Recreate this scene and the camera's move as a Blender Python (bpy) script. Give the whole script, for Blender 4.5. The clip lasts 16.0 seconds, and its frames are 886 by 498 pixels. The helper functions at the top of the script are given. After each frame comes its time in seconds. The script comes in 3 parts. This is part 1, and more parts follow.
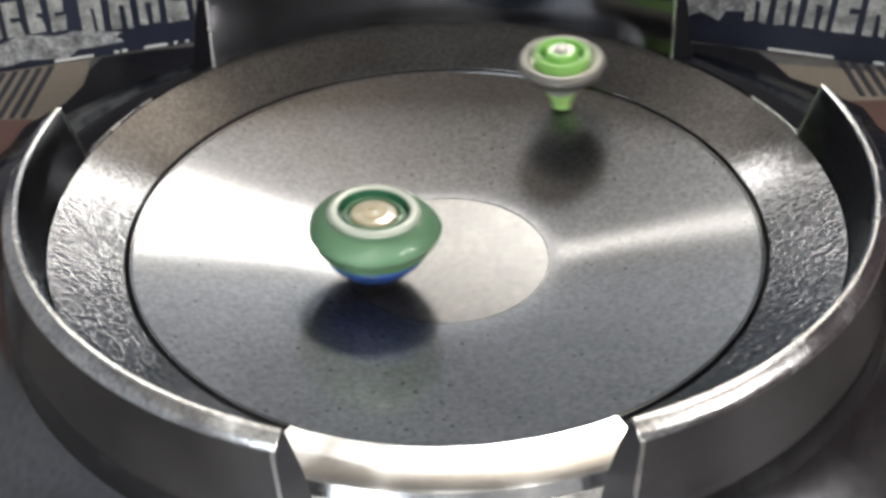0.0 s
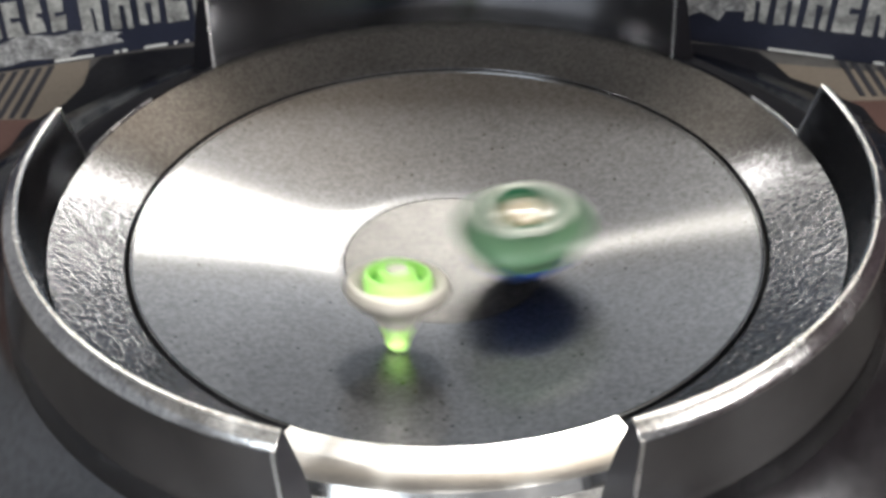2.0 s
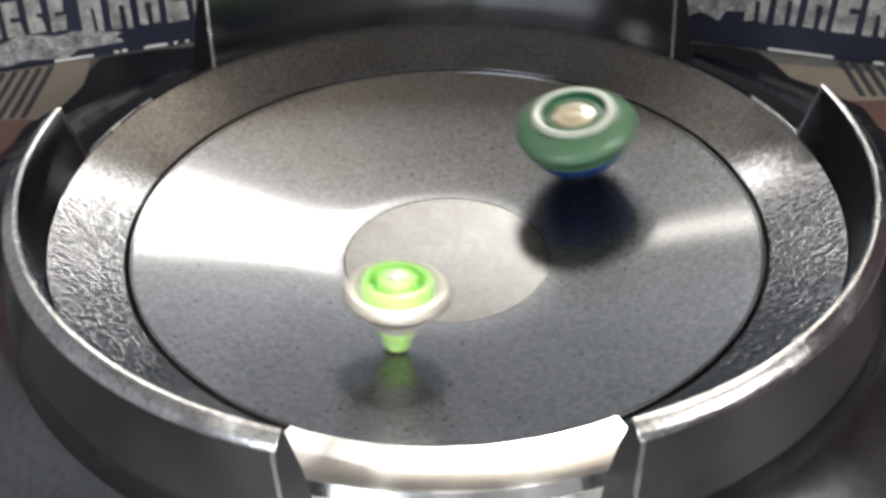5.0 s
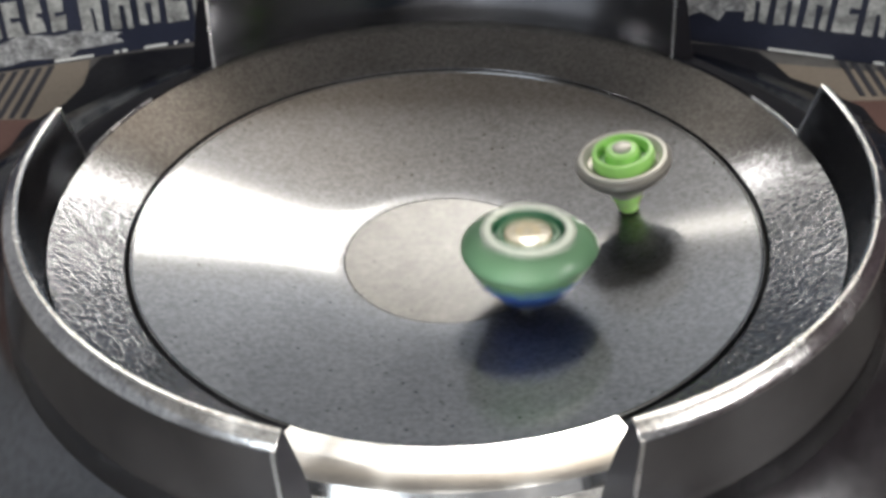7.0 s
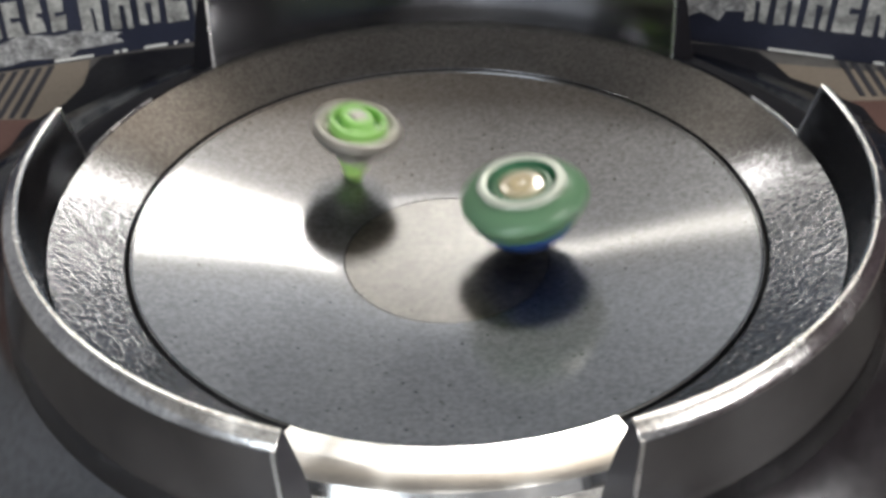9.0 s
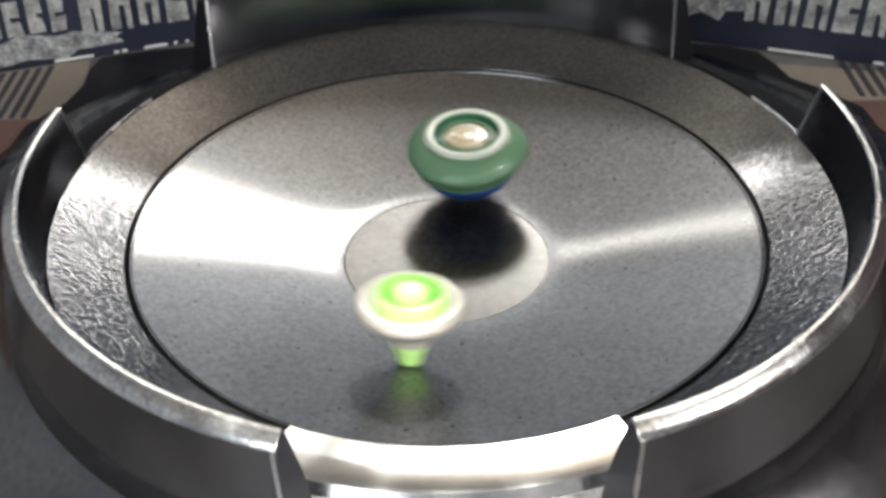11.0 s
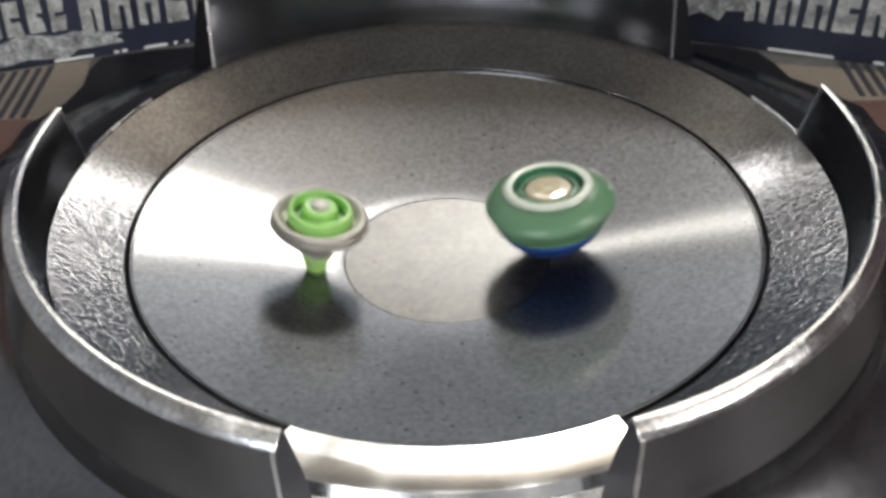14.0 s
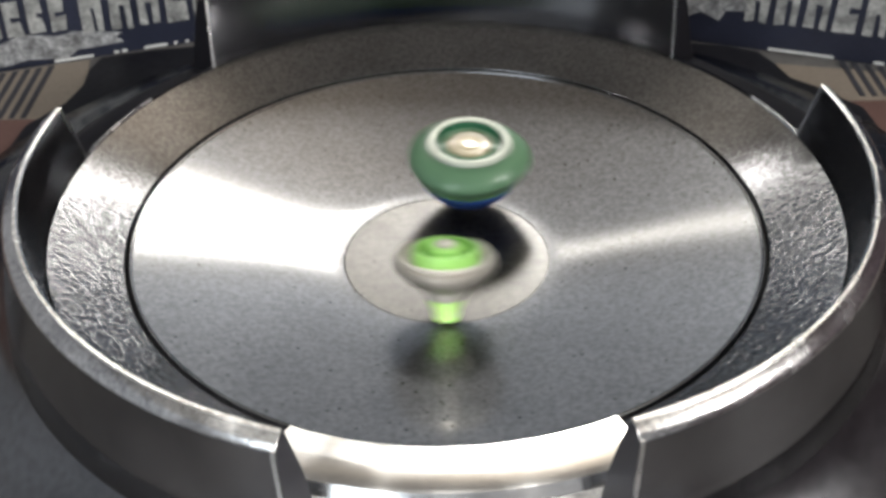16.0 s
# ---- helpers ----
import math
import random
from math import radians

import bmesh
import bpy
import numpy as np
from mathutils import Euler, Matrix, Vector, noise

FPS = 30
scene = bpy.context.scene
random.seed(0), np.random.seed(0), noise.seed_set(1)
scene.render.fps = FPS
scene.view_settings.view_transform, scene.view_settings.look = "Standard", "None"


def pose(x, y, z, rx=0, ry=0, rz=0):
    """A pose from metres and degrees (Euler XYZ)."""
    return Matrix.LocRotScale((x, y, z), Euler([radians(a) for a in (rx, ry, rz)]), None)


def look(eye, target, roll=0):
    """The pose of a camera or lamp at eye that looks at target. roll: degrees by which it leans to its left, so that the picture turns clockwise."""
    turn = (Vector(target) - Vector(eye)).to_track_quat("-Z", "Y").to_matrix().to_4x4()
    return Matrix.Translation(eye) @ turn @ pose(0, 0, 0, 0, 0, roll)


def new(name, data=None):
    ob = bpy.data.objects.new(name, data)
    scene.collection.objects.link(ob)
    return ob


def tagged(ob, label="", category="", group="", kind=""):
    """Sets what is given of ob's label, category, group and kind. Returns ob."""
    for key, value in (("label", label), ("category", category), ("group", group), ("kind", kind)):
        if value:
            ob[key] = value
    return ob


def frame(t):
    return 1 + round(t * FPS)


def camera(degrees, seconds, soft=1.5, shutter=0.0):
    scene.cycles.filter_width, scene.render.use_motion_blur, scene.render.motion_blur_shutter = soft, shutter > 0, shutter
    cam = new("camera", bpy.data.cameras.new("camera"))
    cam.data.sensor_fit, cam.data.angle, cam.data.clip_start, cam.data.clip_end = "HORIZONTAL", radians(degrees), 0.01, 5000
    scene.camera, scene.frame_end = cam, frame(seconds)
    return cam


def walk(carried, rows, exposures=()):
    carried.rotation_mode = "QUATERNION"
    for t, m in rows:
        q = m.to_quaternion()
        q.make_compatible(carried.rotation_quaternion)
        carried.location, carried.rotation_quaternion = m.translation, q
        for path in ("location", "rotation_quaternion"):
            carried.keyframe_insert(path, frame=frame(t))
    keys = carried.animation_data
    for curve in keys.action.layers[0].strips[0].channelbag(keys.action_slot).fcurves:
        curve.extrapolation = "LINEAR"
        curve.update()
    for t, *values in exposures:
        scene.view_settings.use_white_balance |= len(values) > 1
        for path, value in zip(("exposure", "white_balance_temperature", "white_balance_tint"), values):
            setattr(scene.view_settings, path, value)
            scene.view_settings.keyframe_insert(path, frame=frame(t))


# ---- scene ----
cam = camera(41.93, 16.0, soft=3.6, shutter=0.8)
EYE = Vector((0.0, -0.391, 0.2799))
GAZE = Vector((-0.00311, 0.79803, -0.60260))
VIEW = look(EYE, EYE + GAZE, -1.387)
walk(cam, [(0.0, VIEW), (16.0, VIEW)])

# ---- world and light ----
world = bpy.data.worlds.new("room_air")
scene.world = world
world.use_nodes = True
world.node_tree.nodes["Background"].inputs[0].default_value = (0.6, 0.65, 0.75, 1)
world.node_tree.nodes["Background"].inputs[1].default_value = 0.05
scene.view_settings.exposure = 0.0

TABLE_Z = -0.045
CEILING_Z = 1.65


def area_lamp(name, m, sx, sy, watts, colour):
    data = bpy.data.lights.new(name, "AREA")
    data.shape, data.size, data.size_y = "RECTANGLE", sx, sy
    data.energy, data.color = watts, colour
    ob = new(name, data)
    ob.matrix_world = m
    return ob


# Unseen panels, placed from the white bands that dish and ring mirror.
area_lamp("ceiling_lamp_light", pose(0.17, 1.92, 1.60), 0.25, 0.52, 21.5, (1.0, 0.965, 0.895))
area_lamp("ceiling_lamp_light", pose(0.675, 1.97, 1.60), 0.54, 0.46, 8.5, (1.0, 0.96, 0.88))
area_lamp("ceiling_lamp_light", pose(-0.20, 2.085, 1.60), 0.30, 0.15, 1.7, (1.0, 0.95, 0.86))
area_lamp("ceiling_lamp_light", pose(-0.73, 1.89, 1.60), 0.34, 0.54, 5.0, (1.0, 0.96, 0.90))
# Added fills under the ceiling, brightening the patches mirrored in the metal.
area_lamp("ceiling_fill", look((0.34, 1.30, 1.40), (0.34, 1.30, 3.0)), 0.5, 0.5, 3.6, (1.0, 0.90, 0.78))
area_lamp("ceiling_fill", look((-0.66, 1.25, 1.38), (-0.66, 1.25, 3.0)), 0.4, 0.5, 1.2, (1.0, 0.955, 0.885))
# Added fill from behind the viewpoint; the south wall has no window.
area_lamp("room_fill", look((-0.6, -1.72, 1.0), (0.0, 0.5, 0.6)), 1.6, 1.1, 26.0, (0.86, 0.93, 1.0))
# Added light for the glare on the near right rim; no window there.
area_lamp("rim_glare_light", look((1.98, -0.75, 1.38), (0.0, -0.1, 0.1)), 0.45, 0.4, 45.0, (1.0, 0.98, 0.95))
spot_data = bpy.data.lights.new("desk_lamp_light", "SPOT")
spot_data.energy, spot_data.color = 105.0, (1.0, 0.97, 0.92)
spot_data.spot_size, spot_data.spot_blend, spot_data.shadow_soft_size = radians(23), 1.0, 0.025
spot_lamp = new("desk_lamp_light", spot_data)
spot_lamp.matrix_world = look((0.0, -0.34, 0.54), (-0.02, -0.165, 0.02))


# ---- materials ----
def mat(name, colour, rough=0.5, metal=0.0, vary=0.15, grain=40.0, bump=0.0, fine=0.0, fine_scale=1500.0, coat=0.0,
        rough_vary=0.08, specks=0.0, hammered=False):
    m = bpy.data.materials.new(name)
    m.use_nodes = True
    nt = m.node_tree
    n, l = nt.nodes, nt.links
    b = n["Principled BSDF"]
    tc = n.new("ShaderNodeTexCoord")
    big = n.new("ShaderNodeTexNoise")
    big.inputs["Scale"].default_value, big.inputs["Detail"].default_value = grain, 6
    small = n.new("ShaderNodeTexNoise")
    small.inputs["Scale"].default_value, small.inputs["Detail"].default_value = fine_scale, 3
    for t in (big, small):
        l.new(tc.outputs["Object"], t.inputs["Vector"])
    ramp = n.new("ShaderNodeMapRange")
    ramp.inputs[1].default_value, ramp.inputs[2].default_value = 0.3, 0.7
    ramp.inputs[3].default_value, ramp.inputs[4].default_value = 1 - vary, 1 + vary
    l.new(big.outputs["Fac"], ramp.inputs[0])
    mul = n.new("ShaderNodeVectorMath")
    mul.operation = "SCALE"
    mul.inputs[0].default_value = colour
    last = ramp.outputs[0]
    if fine or specks:
        r2 = n.new("ShaderNodeMapRange")
        r2.inputs[1].default_value, r2.inputs[2].default_value = 0.35, 0.65
        r2.inputs[3].default_value, r2.inputs[4].default_value = 1 - fine, 1 + fine
        l.new(small.outputs["Fac"], r2.inputs[0])
        mm = n.new("ShaderNodeMath")
        mm.operation = "MULTIPLY"
        l.new(last, mm.inputs[0])
        l.new(r2.outputs[0], mm.inputs[1])
        last = mm.outputs[0]
    if specks:
        sp = n.new("ShaderNodeTexNoise")
        sp.inputs["Scale"].default_value, sp.inputs["Detail"].default_value = 620, 2
        l.new(tc.outputs["Object"], sp.inputs["Vector"])
        r3 = n.new("ShaderNodeMapRange")
        r3.inputs[1].default_value, r3.inputs[2].default_value = 0.34, 0.44
        r3.inputs[3].default_value, r3.inputs[4].default_value = 1 - specks, 1
        l.new(sp.outputs["Fac"], r3.inputs[0])
        mm = n.new("ShaderNodeMath")
        mm.operation = "MULTIPLY"
        l.new(last, mm.inputs[0])
        l.new(r3.outputs[0], mm.inputs[1])
        last = mm.outputs[0]
    l.new(last, mul.inputs["Scale"])
    l.new(mul.outputs[0], b.inputs["Base Color"])
    rr = n.new("ShaderNodeMapRange")
    rr.inputs[1].default_value, rr.inputs[2].default_value = 0.3, 0.7
    rr.inputs[3].default_value, rr.inputs[4].default_value = max(rough - rough_vary, 0.02), rough + rough_vary
    l.new(big.outputs["Fac"], rr.inputs[0])
    l.new(rr.outputs[0], b.inputs["Roughness"])
    b.inputs["Metallic"].default_value = metal
    b.inputs["Coat Weight"].default_value = coat
    if bump:
        bp = n.new("ShaderNodeBump")
        bp.inputs["Strength"].default_value, bp.inputs["Distance"].default_value = bump, 0.0014 if hammered else 0.0004
        l.new(small.outputs["Fac"], bp.inputs["Height"])
        l.new(bp.outputs["Normal"], b.inputs["Normal"])
        if hammered:
            sep = n.new("ShaderNodeSeparateXYZ")
            l.new(tc.outputs["Object"], sep.inputs[0])
            r4 = n.new("ShaderNodeMapRange")
            r4.inputs[1].default_value, r4.inputs[2].default_value = 0.022, -0.012
            r4.inputs[3].default_value, r4.inputs[4].default_value = 0.04, bump
            l.new(sep.outputs[1], r4.inputs[0])
            l.new(r4.outputs[0], bp.inputs["Strength"])
    return m


M = {}
M["dish"] = mat("satin_silver", (0.088, 0.091, 0.099), 0.40, 1.0, 0.10, 30, rough_vary=0.02)
M["dip"] = mat("worn_silver", (0.072, 0.067, 0.060), 0.46, 1.0, 0.30, 70, rough_vary=0.02)
for key in ("dish", "dip"):
    # a clear polished layer over the satin metal
    b = M[key].node_tree.nodes["Principled BSDF"]
    b.inputs["Coat Weight"].default_value, b.inputs["Coat IOR"].default_value = (1.0, 1.7) if key == "dish" else (0.8, 1.6)
    b.inputs["Coat Roughness"].default_value = 0.11 if key == "dish" else 0.22
M["ring"] = mat("hammered_silver", (0.190, 0.192, 0.200), 0.13, 0.97, 0.12, 35, 0.42, 0.22, 520, rough_vary=0.05, hammered=True)
M["shelf"] = mat("bright_silver", (0.70, 0.70, 0.69), 0.20, 1.0, 0.03, 60, 0.05, 0.04, 420)
M["scuffed"] = mat("scuffed_silver", (0.17, 0.17, 0.17), 0.42, 1.0, 0.15, 60, 0.7, 0.3, 420)
M["skirt"] = mat("dull_chrome", (0.19, 0.195, 0.205), 0.20, 1.0, 0.35, 16, 0.06, 0.10, 300, rough_vary=0.10)
M["chrome"] = mat("smoked_chrome", (0.15, 0.148, 0.155), 0.13, 0.96, 0.35, 18, 0.05, 0.05, 900, rough_vary=0.05)
# Lip and bevel metals are paled to carry the rim's highlights.
M["lip"] = mat("pale_lip", (0.78, 0.78, 0.77), 0.24, 1.0, 0.06, 60, 0.25, 0.10, 500)
M["bevel"] = mat("pale_bevel", (0.66, 0.66, 0.66), 0.22, 1.0, 0.2, 60, 0.3, 0.2, 500, specks=0.25)
M["base"] = mat("black_plastic", (0.018, 0.018, 0.022), 0.38, 0, 0.3, 30, 0.1, 0.2, 300)
# Black put in for the dark reflections in pockets and wall ends.
M["pocket"] = mat("dark_reflection_black", (0.010, 0.010, 0.013), 0.5, 0, 0.2, 30, 0.05, 0.1, 500)
M["gap"] = mat("black_gap", (0.02, 0.02, 0.023), 0.6)
M["kraft"] = mat("kraft_board", (0.30, 0.25, 0.20), 0.75, 0, 0.12, 20, 0.2, 0.08, 700)
M["russet"] = mat("russet_print", (0.17, 0.095, 0.08), 0.7, 0, 0.12, 20, 0.2, 0.06, 700)
M["ink"] = mat("dark_ink", (0.05, 0.05, 0.06), 0.6, 0, 0.2, 40)
M["navy"] = mat("navy_card", (0.030, 0.034, 0.058), 0.4, 0, 0.25, 18, 0.1, 0.1, 500)
M["print"] = mat("off_white_print", (0.42, 0.42, 0.40), 0.6, 0, 0.5, 90, 0.1, 0.2, 380)
M["worn"] = mat("faded_print", (0.36, 0.36, 0.36), 0.6, 0, 0.45, 120, 0.1, 0.35, 380)
M["edge"] = mat("fold_shine_white", (0.85, 0.85, 0.82), 0.5, 0, 0.1, 200)
M["green"] = mat("green_plastic", (0.135, 0.270, 0.150), 0.36, 0, 0.10, 120, coat=0.3)
M["green_pale"] = mat("pale_green_plastic", (0.20, 0.42, 0.12), 0.3, 0, 0.08, 120, coat=0.3)
M["green_dark"] = mat("deep_green_plastic", (0.04, 0.18, 0.09), 0.3, 0, 0.08, 120)
M["silver"] = mat("silver_ring", (0.60, 0.65, 0.55), 0.32, 0.10, 0.08, 150)
M["cream"] = mat("cream_chip", (0.52, 0.44, 0.27), 0.28, 0, 0.12, 300, coat=1.0)
M["ochre"] = mat("ochre_chip", (0.46, 0.36, 0.17), 0.35, 0, 0.1, 300)
M["blue"] = mat("blue_plastic", (0.025, 0.085, 0.34), 0.3, 0, 0.08, 120, coat=0.3)
M["clear"] = mat("milky_tip", (0.55, 0.58, 0.60), 0.3, 0, 0.05, 200)
M["lime"] = mat("lime_plastic", (0.33, 0.66, 0.16), 0.35, 0, 0.06, 150, coat=0.2)
M["lime_tip"] = mat("clear_lime_plastic", (0.58, 0.93, 0.30), 0.25, 0, 0.04, 150, coat=0.3)
M["lime_tip"].node_tree.nodes["Principled BSDF"].inputs["Subsurface Weight"].default_value = 0.6
M["lime_tip"].node_tree.nodes["Principled BSDF"].inputs["Subsurface Radius"].default_value = (0.004, 0.006, 0.002)
M["lime_deep"] = mat("lime_groove", (0.06, 0.30, 0.02), 0.4, 0, 0.06, 150)
M["steel"] = mat("matt_steel", (0.38, 0.36, 0.32), 0.38, 0.6, 0.12, 150)
M["pearl"] = mat("pearl_ring", (0.52, 0.50, 0.44), 0.35, 0.2, 0.08, 150)
M["wood"] = mat("grey_brown_table", (0.19, 0.18, 0.17), 0.45, 0, 0.25, 6, 0.2, 0.1, 120)
M["wall"] = mat("grey_wall_paint", (0.60, 0.62, 0.66), 0.8, 0, 0.05, 3, 0.1, 0.03, 200)
M["plum"] = mat("unseen_plum_wall", (0.15, 0.11, 0.125), 0.8, 0, 0.08, 3, 0.1, 0.03, 200)
M["slate"] = mat("unseen_slate_wall", (0.17, 0.20, 0.25), 0.8, 0, 0.08, 3, 0.1, 0.03, 200)
M["ceiling"] = mat("beige_ceiling", (0.72, 0.66, 0.58), 0.9, 0, 0.05, 3)
M["floor"] = mat("dark_floor", (0.07, 0.065, 0.065), 0.6, 0, 0.2, 5)
M["dark"] = mat("black_metal", (0.03, 0.03, 0.035), 0.4, 0.3, 0.1, 50)
chip_shader = M["cream"].node_tree.nodes["Principled BSDF"]
chip_shader.inputs["Coat IOR"].default_value, chip_shader.inputs["Coat Roughness"].default_value = 1.85, 0.12
for key in ("pocket", "base", "gap"):
    M[key].node_tree.nodes["Principled BSDF"].inputs["Specular IOR Level"].default_value = 0.15


def speckle(m, relief, blotch, pits, scale=430.0):
    """Orange-peel relief, grey mottling and sparse dark pits on a metal."""
    n, l = m.node_tree.nodes, m.node_tree.links
    b = n["Principled BSDF"]
    tc = n["Texture Coordinate"]
    peel = n.new("ShaderNodeTexNoise")
    peel.inputs["Scale"].default_value, peel.inputs["Detail"].default_value = scale, 2
    pit = n.new("ShaderNodeTexVoronoi")
    pit.inputs["Scale"].default_value = 210
    thin = n.new("ShaderNodeTexNoise")
    thin.inputs["Scale"].default_value, thin.inputs["Detail"].default_value = 120, 2
    for t in (peel, pit, thin):
        l.new(tc.outputs["Object"], t.inputs["Vector"])
    bump = n.new("ShaderNodeBump")
    bump.inputs["Strength"].default_value, bump.inputs["Distance"].default_value = relief, 0.0004
    l.new(peel.outputs["Fac"], bump.inputs["Height"])
    l.new(bump.outputs["Normal"], b.inputs["Normal"])
    mottle = n.new("ShaderNodeMapRange")
    mottle.inputs[1].default_value, mottle.inputs[2].default_value = 0.32, 0.68
    mottle.inputs[3].default_value, mottle.inputs[4].default_value = 1 - blotch, 1 + blotch
    l.new(peel.outputs["Fac"], mottle.inputs[0])
    spot = n.new("ShaderNodeMapRange")
    spot.inputs[1].default_value, spot.inputs[2].default_value = 0.10, 0.22
    spot.inputs[3].default_value, spot.inputs[4].default_value = 1, 0
    l.new(pit.outputs["Distance"], spot.inputs[0])
    sparse = n.new("ShaderNodeMapRange")
    sparse.inputs[1].default_value, sparse.inputs[2].default_value = 0.48, 0.60
    sparse.inputs[3].default_value, sparse.inputs[4].default_value = 0, pits
    l.new(thin.outputs["Fac"], sparse.inputs[0])
    dark = n.new("ShaderNodeMath")
    dark.operation = "MULTIPLY"
    l.new(spot.outputs[0], dark.inputs[0])
    l.new(sparse.outputs[0], dark.inputs[1])
    keep = n.new("ShaderNodeMath")
    keep.operation = "SUBTRACT"
    keep.inputs[0].default_value = 1
    l.new(dark.outputs[0], keep.inputs[1])
    both = n.new("ShaderNodeMath")
    both.operation = "MULTIPLY"
    l.new(mottle.outputs[0], both.inputs[0])
    l.new(keep.outputs[0], both.inputs[1])
    old = b.inputs["Base Color"].links[0].from_socket
    tint = n.new("ShaderNodeVectorMath")
    tint.operation = "SCALE"
    l.new(old, tint.inputs[0])
    l.new(both.outputs[0], tint.inputs["Scale"])
    l.new(tint.outputs[0], b.inputs["Base Color"])


speckle(M["dish"], 0.12, 0.24, 0.9, 440.0)
speckle(M["dip"], 0.16, 0.22, 0.6, 300.0)


# ---- mesh helpers ----
def part(name, bm, material, parent=None, label="", smooth=True):
    bmesh.ops.recalc_face_normals(bm, faces=bm.faces)
    me = bpy.data.meshes.new(name)
    bm.to_mesh(me)
    bm.free()
    if smooth:
        me.shade_smooth()
        me.set_sharp_from_angle(angle=radians(32))
    me.materials.append(M[material])
    ob = new(name, me)
    ob.parent = parent
    return tagged(ob, label)


def thing(name, label, category, group="", kind="", m=None):
    ob = tagged(new(name), label, category, group, kind)
    ob.empty_display_size = 0.01
    if m is not None:
        ob.matrix_world = m
    return ob


def revolve(profile, a0=0.0, a1=360.0, n=128, wobble=None, taper=0.0, top=0.0, slide=False):
    """A closed profile of (radius, height) turned round z; open arcs get end faces, which lean out by taper degrees a metre below top."""
    bm = bmesh.new()
    full = a1 - a0 >= 359.99
    rings = []
    for i in range(n if full else n + 1):
        row = []
        for j, (r, z) in enumerate(profile):
            out = taper * (top - z)
            a = radians(a0 - out + (a1 - a0 + (0 if slide else 2 * out)) * i / n)
            rr = r + (wobble(a, j) if wobble else 0)
            row.append(bm.verts.new((rr * math.cos(a), rr * math.sin(a), z)))
        rings.append(row)
    k = len(profile)
    for i in range(len(rings) if full else len(rings) - 1):
        p, q = rings[i], rings[(i + 1) % len(rings)]
        for j in range(k):
            bm.faces.new((p[j], q[j], q[(j + 1) % k], p[(j + 1) % k]))
    if not full:
        bm.faces.new(rings[0][::-1])
        bm.faces.new(rings[-1])
    bmesh.ops.remove_doubles(bm, verts=bm.verts, dist=1e-6)
    return bm


def box(x0, y0, z0, x1, y1, z1, bevel=0.0):
    bm = bmesh.new()
    bmesh.ops.create_cube(bm, size=1, matrix=Matrix.Translation(((x0 + x1) / 2, (y0 + y1) / 2, (z0 + z1) / 2))
                          @ Matrix.Diagonal((x1 - x0, y1 - y0, z1 - z0, 1)))
    if bevel:
        bmesh.ops.bevel(bm, geom=bm.edges, offset=bevel, segments=2, affect="EDGES")
    return bm


def plate(points, z0, z1):
    """A flat plate with the outline points, from z0 to z1."""
    bm = bmesh.new()
    low = [bm.verts.new((x, y, z0)) for x, y in points]
    top = [bm.verts.new((x, y, z1)) for x, y in points]
    bm.faces.new(low[::-1])
    bm.faces.new(top)
    for i in range(len(points)):
        j = (i + 1) % len(points)
        bm.faces.new((low[i], low[j], top[j], top[i]))
    return bm


# ---- the room ----
def room():
    # Unseen room; north and east walls are dark to dim what the chrome mirrors.
    x0, x1, y0, y1, fz = -2.0, 2.0, -1.8, 2.4, TABLE_Z - 0.75
    for name, b, m, label in (
            ("floor", (x0, y0, fz - 0.1, x1, y1, fz), "floor", "dark brown floor of the room"),
            ("ceiling", (x0, y0, CEILING_Z, x1, y1, CEILING_Z + 0.1), "ceiling", "plain beige painted ceiling"),
            ("wall_north", (x0, y1, fz, x1, y1 + 0.1, CEILING_Z), "slate", "unseen slate blue wall, dark to dim the dish reflections"),
            ("wall_south", (x0, y0 - 0.1, fz, x1, y0, CEILING_Z), "wall", "plain grey painted wall"),
            ("wall_east", (x1, y0 - 0.1, fz, x1 + 0.1, y1 + 0.1, CEILING_Z), "plum", "unseen dark plum wall, dark to dim the chrome reflections"),
            ("wall_west", (x0 - 0.1, y0 - 0.1, fz, x0, y1 + 0.1, CEILING_Z), "wall", "plain grey painted wall")):
        tagged(part(name, box(*b), m, None, "", False), label, name.split("_")[0], "", "structure")
    table = thing("table", "grey-brown wooden table under the stadium", "table")
    part("tabletop", box(-0.75, -0.45, TABLE_Z - 0.03, 0.75, 0.55, TABLE_Z, 0.004), "wood", table, "", False)
    for x in (-0.69, 0.64):
        for y in (-0.39, 0.44):
            part("leg", box(x, y, fz, x + 0.05, y + 0.05, TABLE_Z - 0.03, 0.004), "wood", table, "", False)


room()


# ---- the stadium ----
def arc_pts(c, r, a0, a1, n):
    return [(c[0] + r * math.cos(radians(a0 + (a1 - a0) * i / n)), c[1] + r * math.sin(radians(a0 + (a1 - a0) * i / n)))
            for i in range(n + 1)]


WALLS = ((46.0, 134.0), (168.8, 252.6), (288.8, 373.0))
EXITS = ((13.0, 46.0), (134.0, 168.8), (252.6, 288.8))


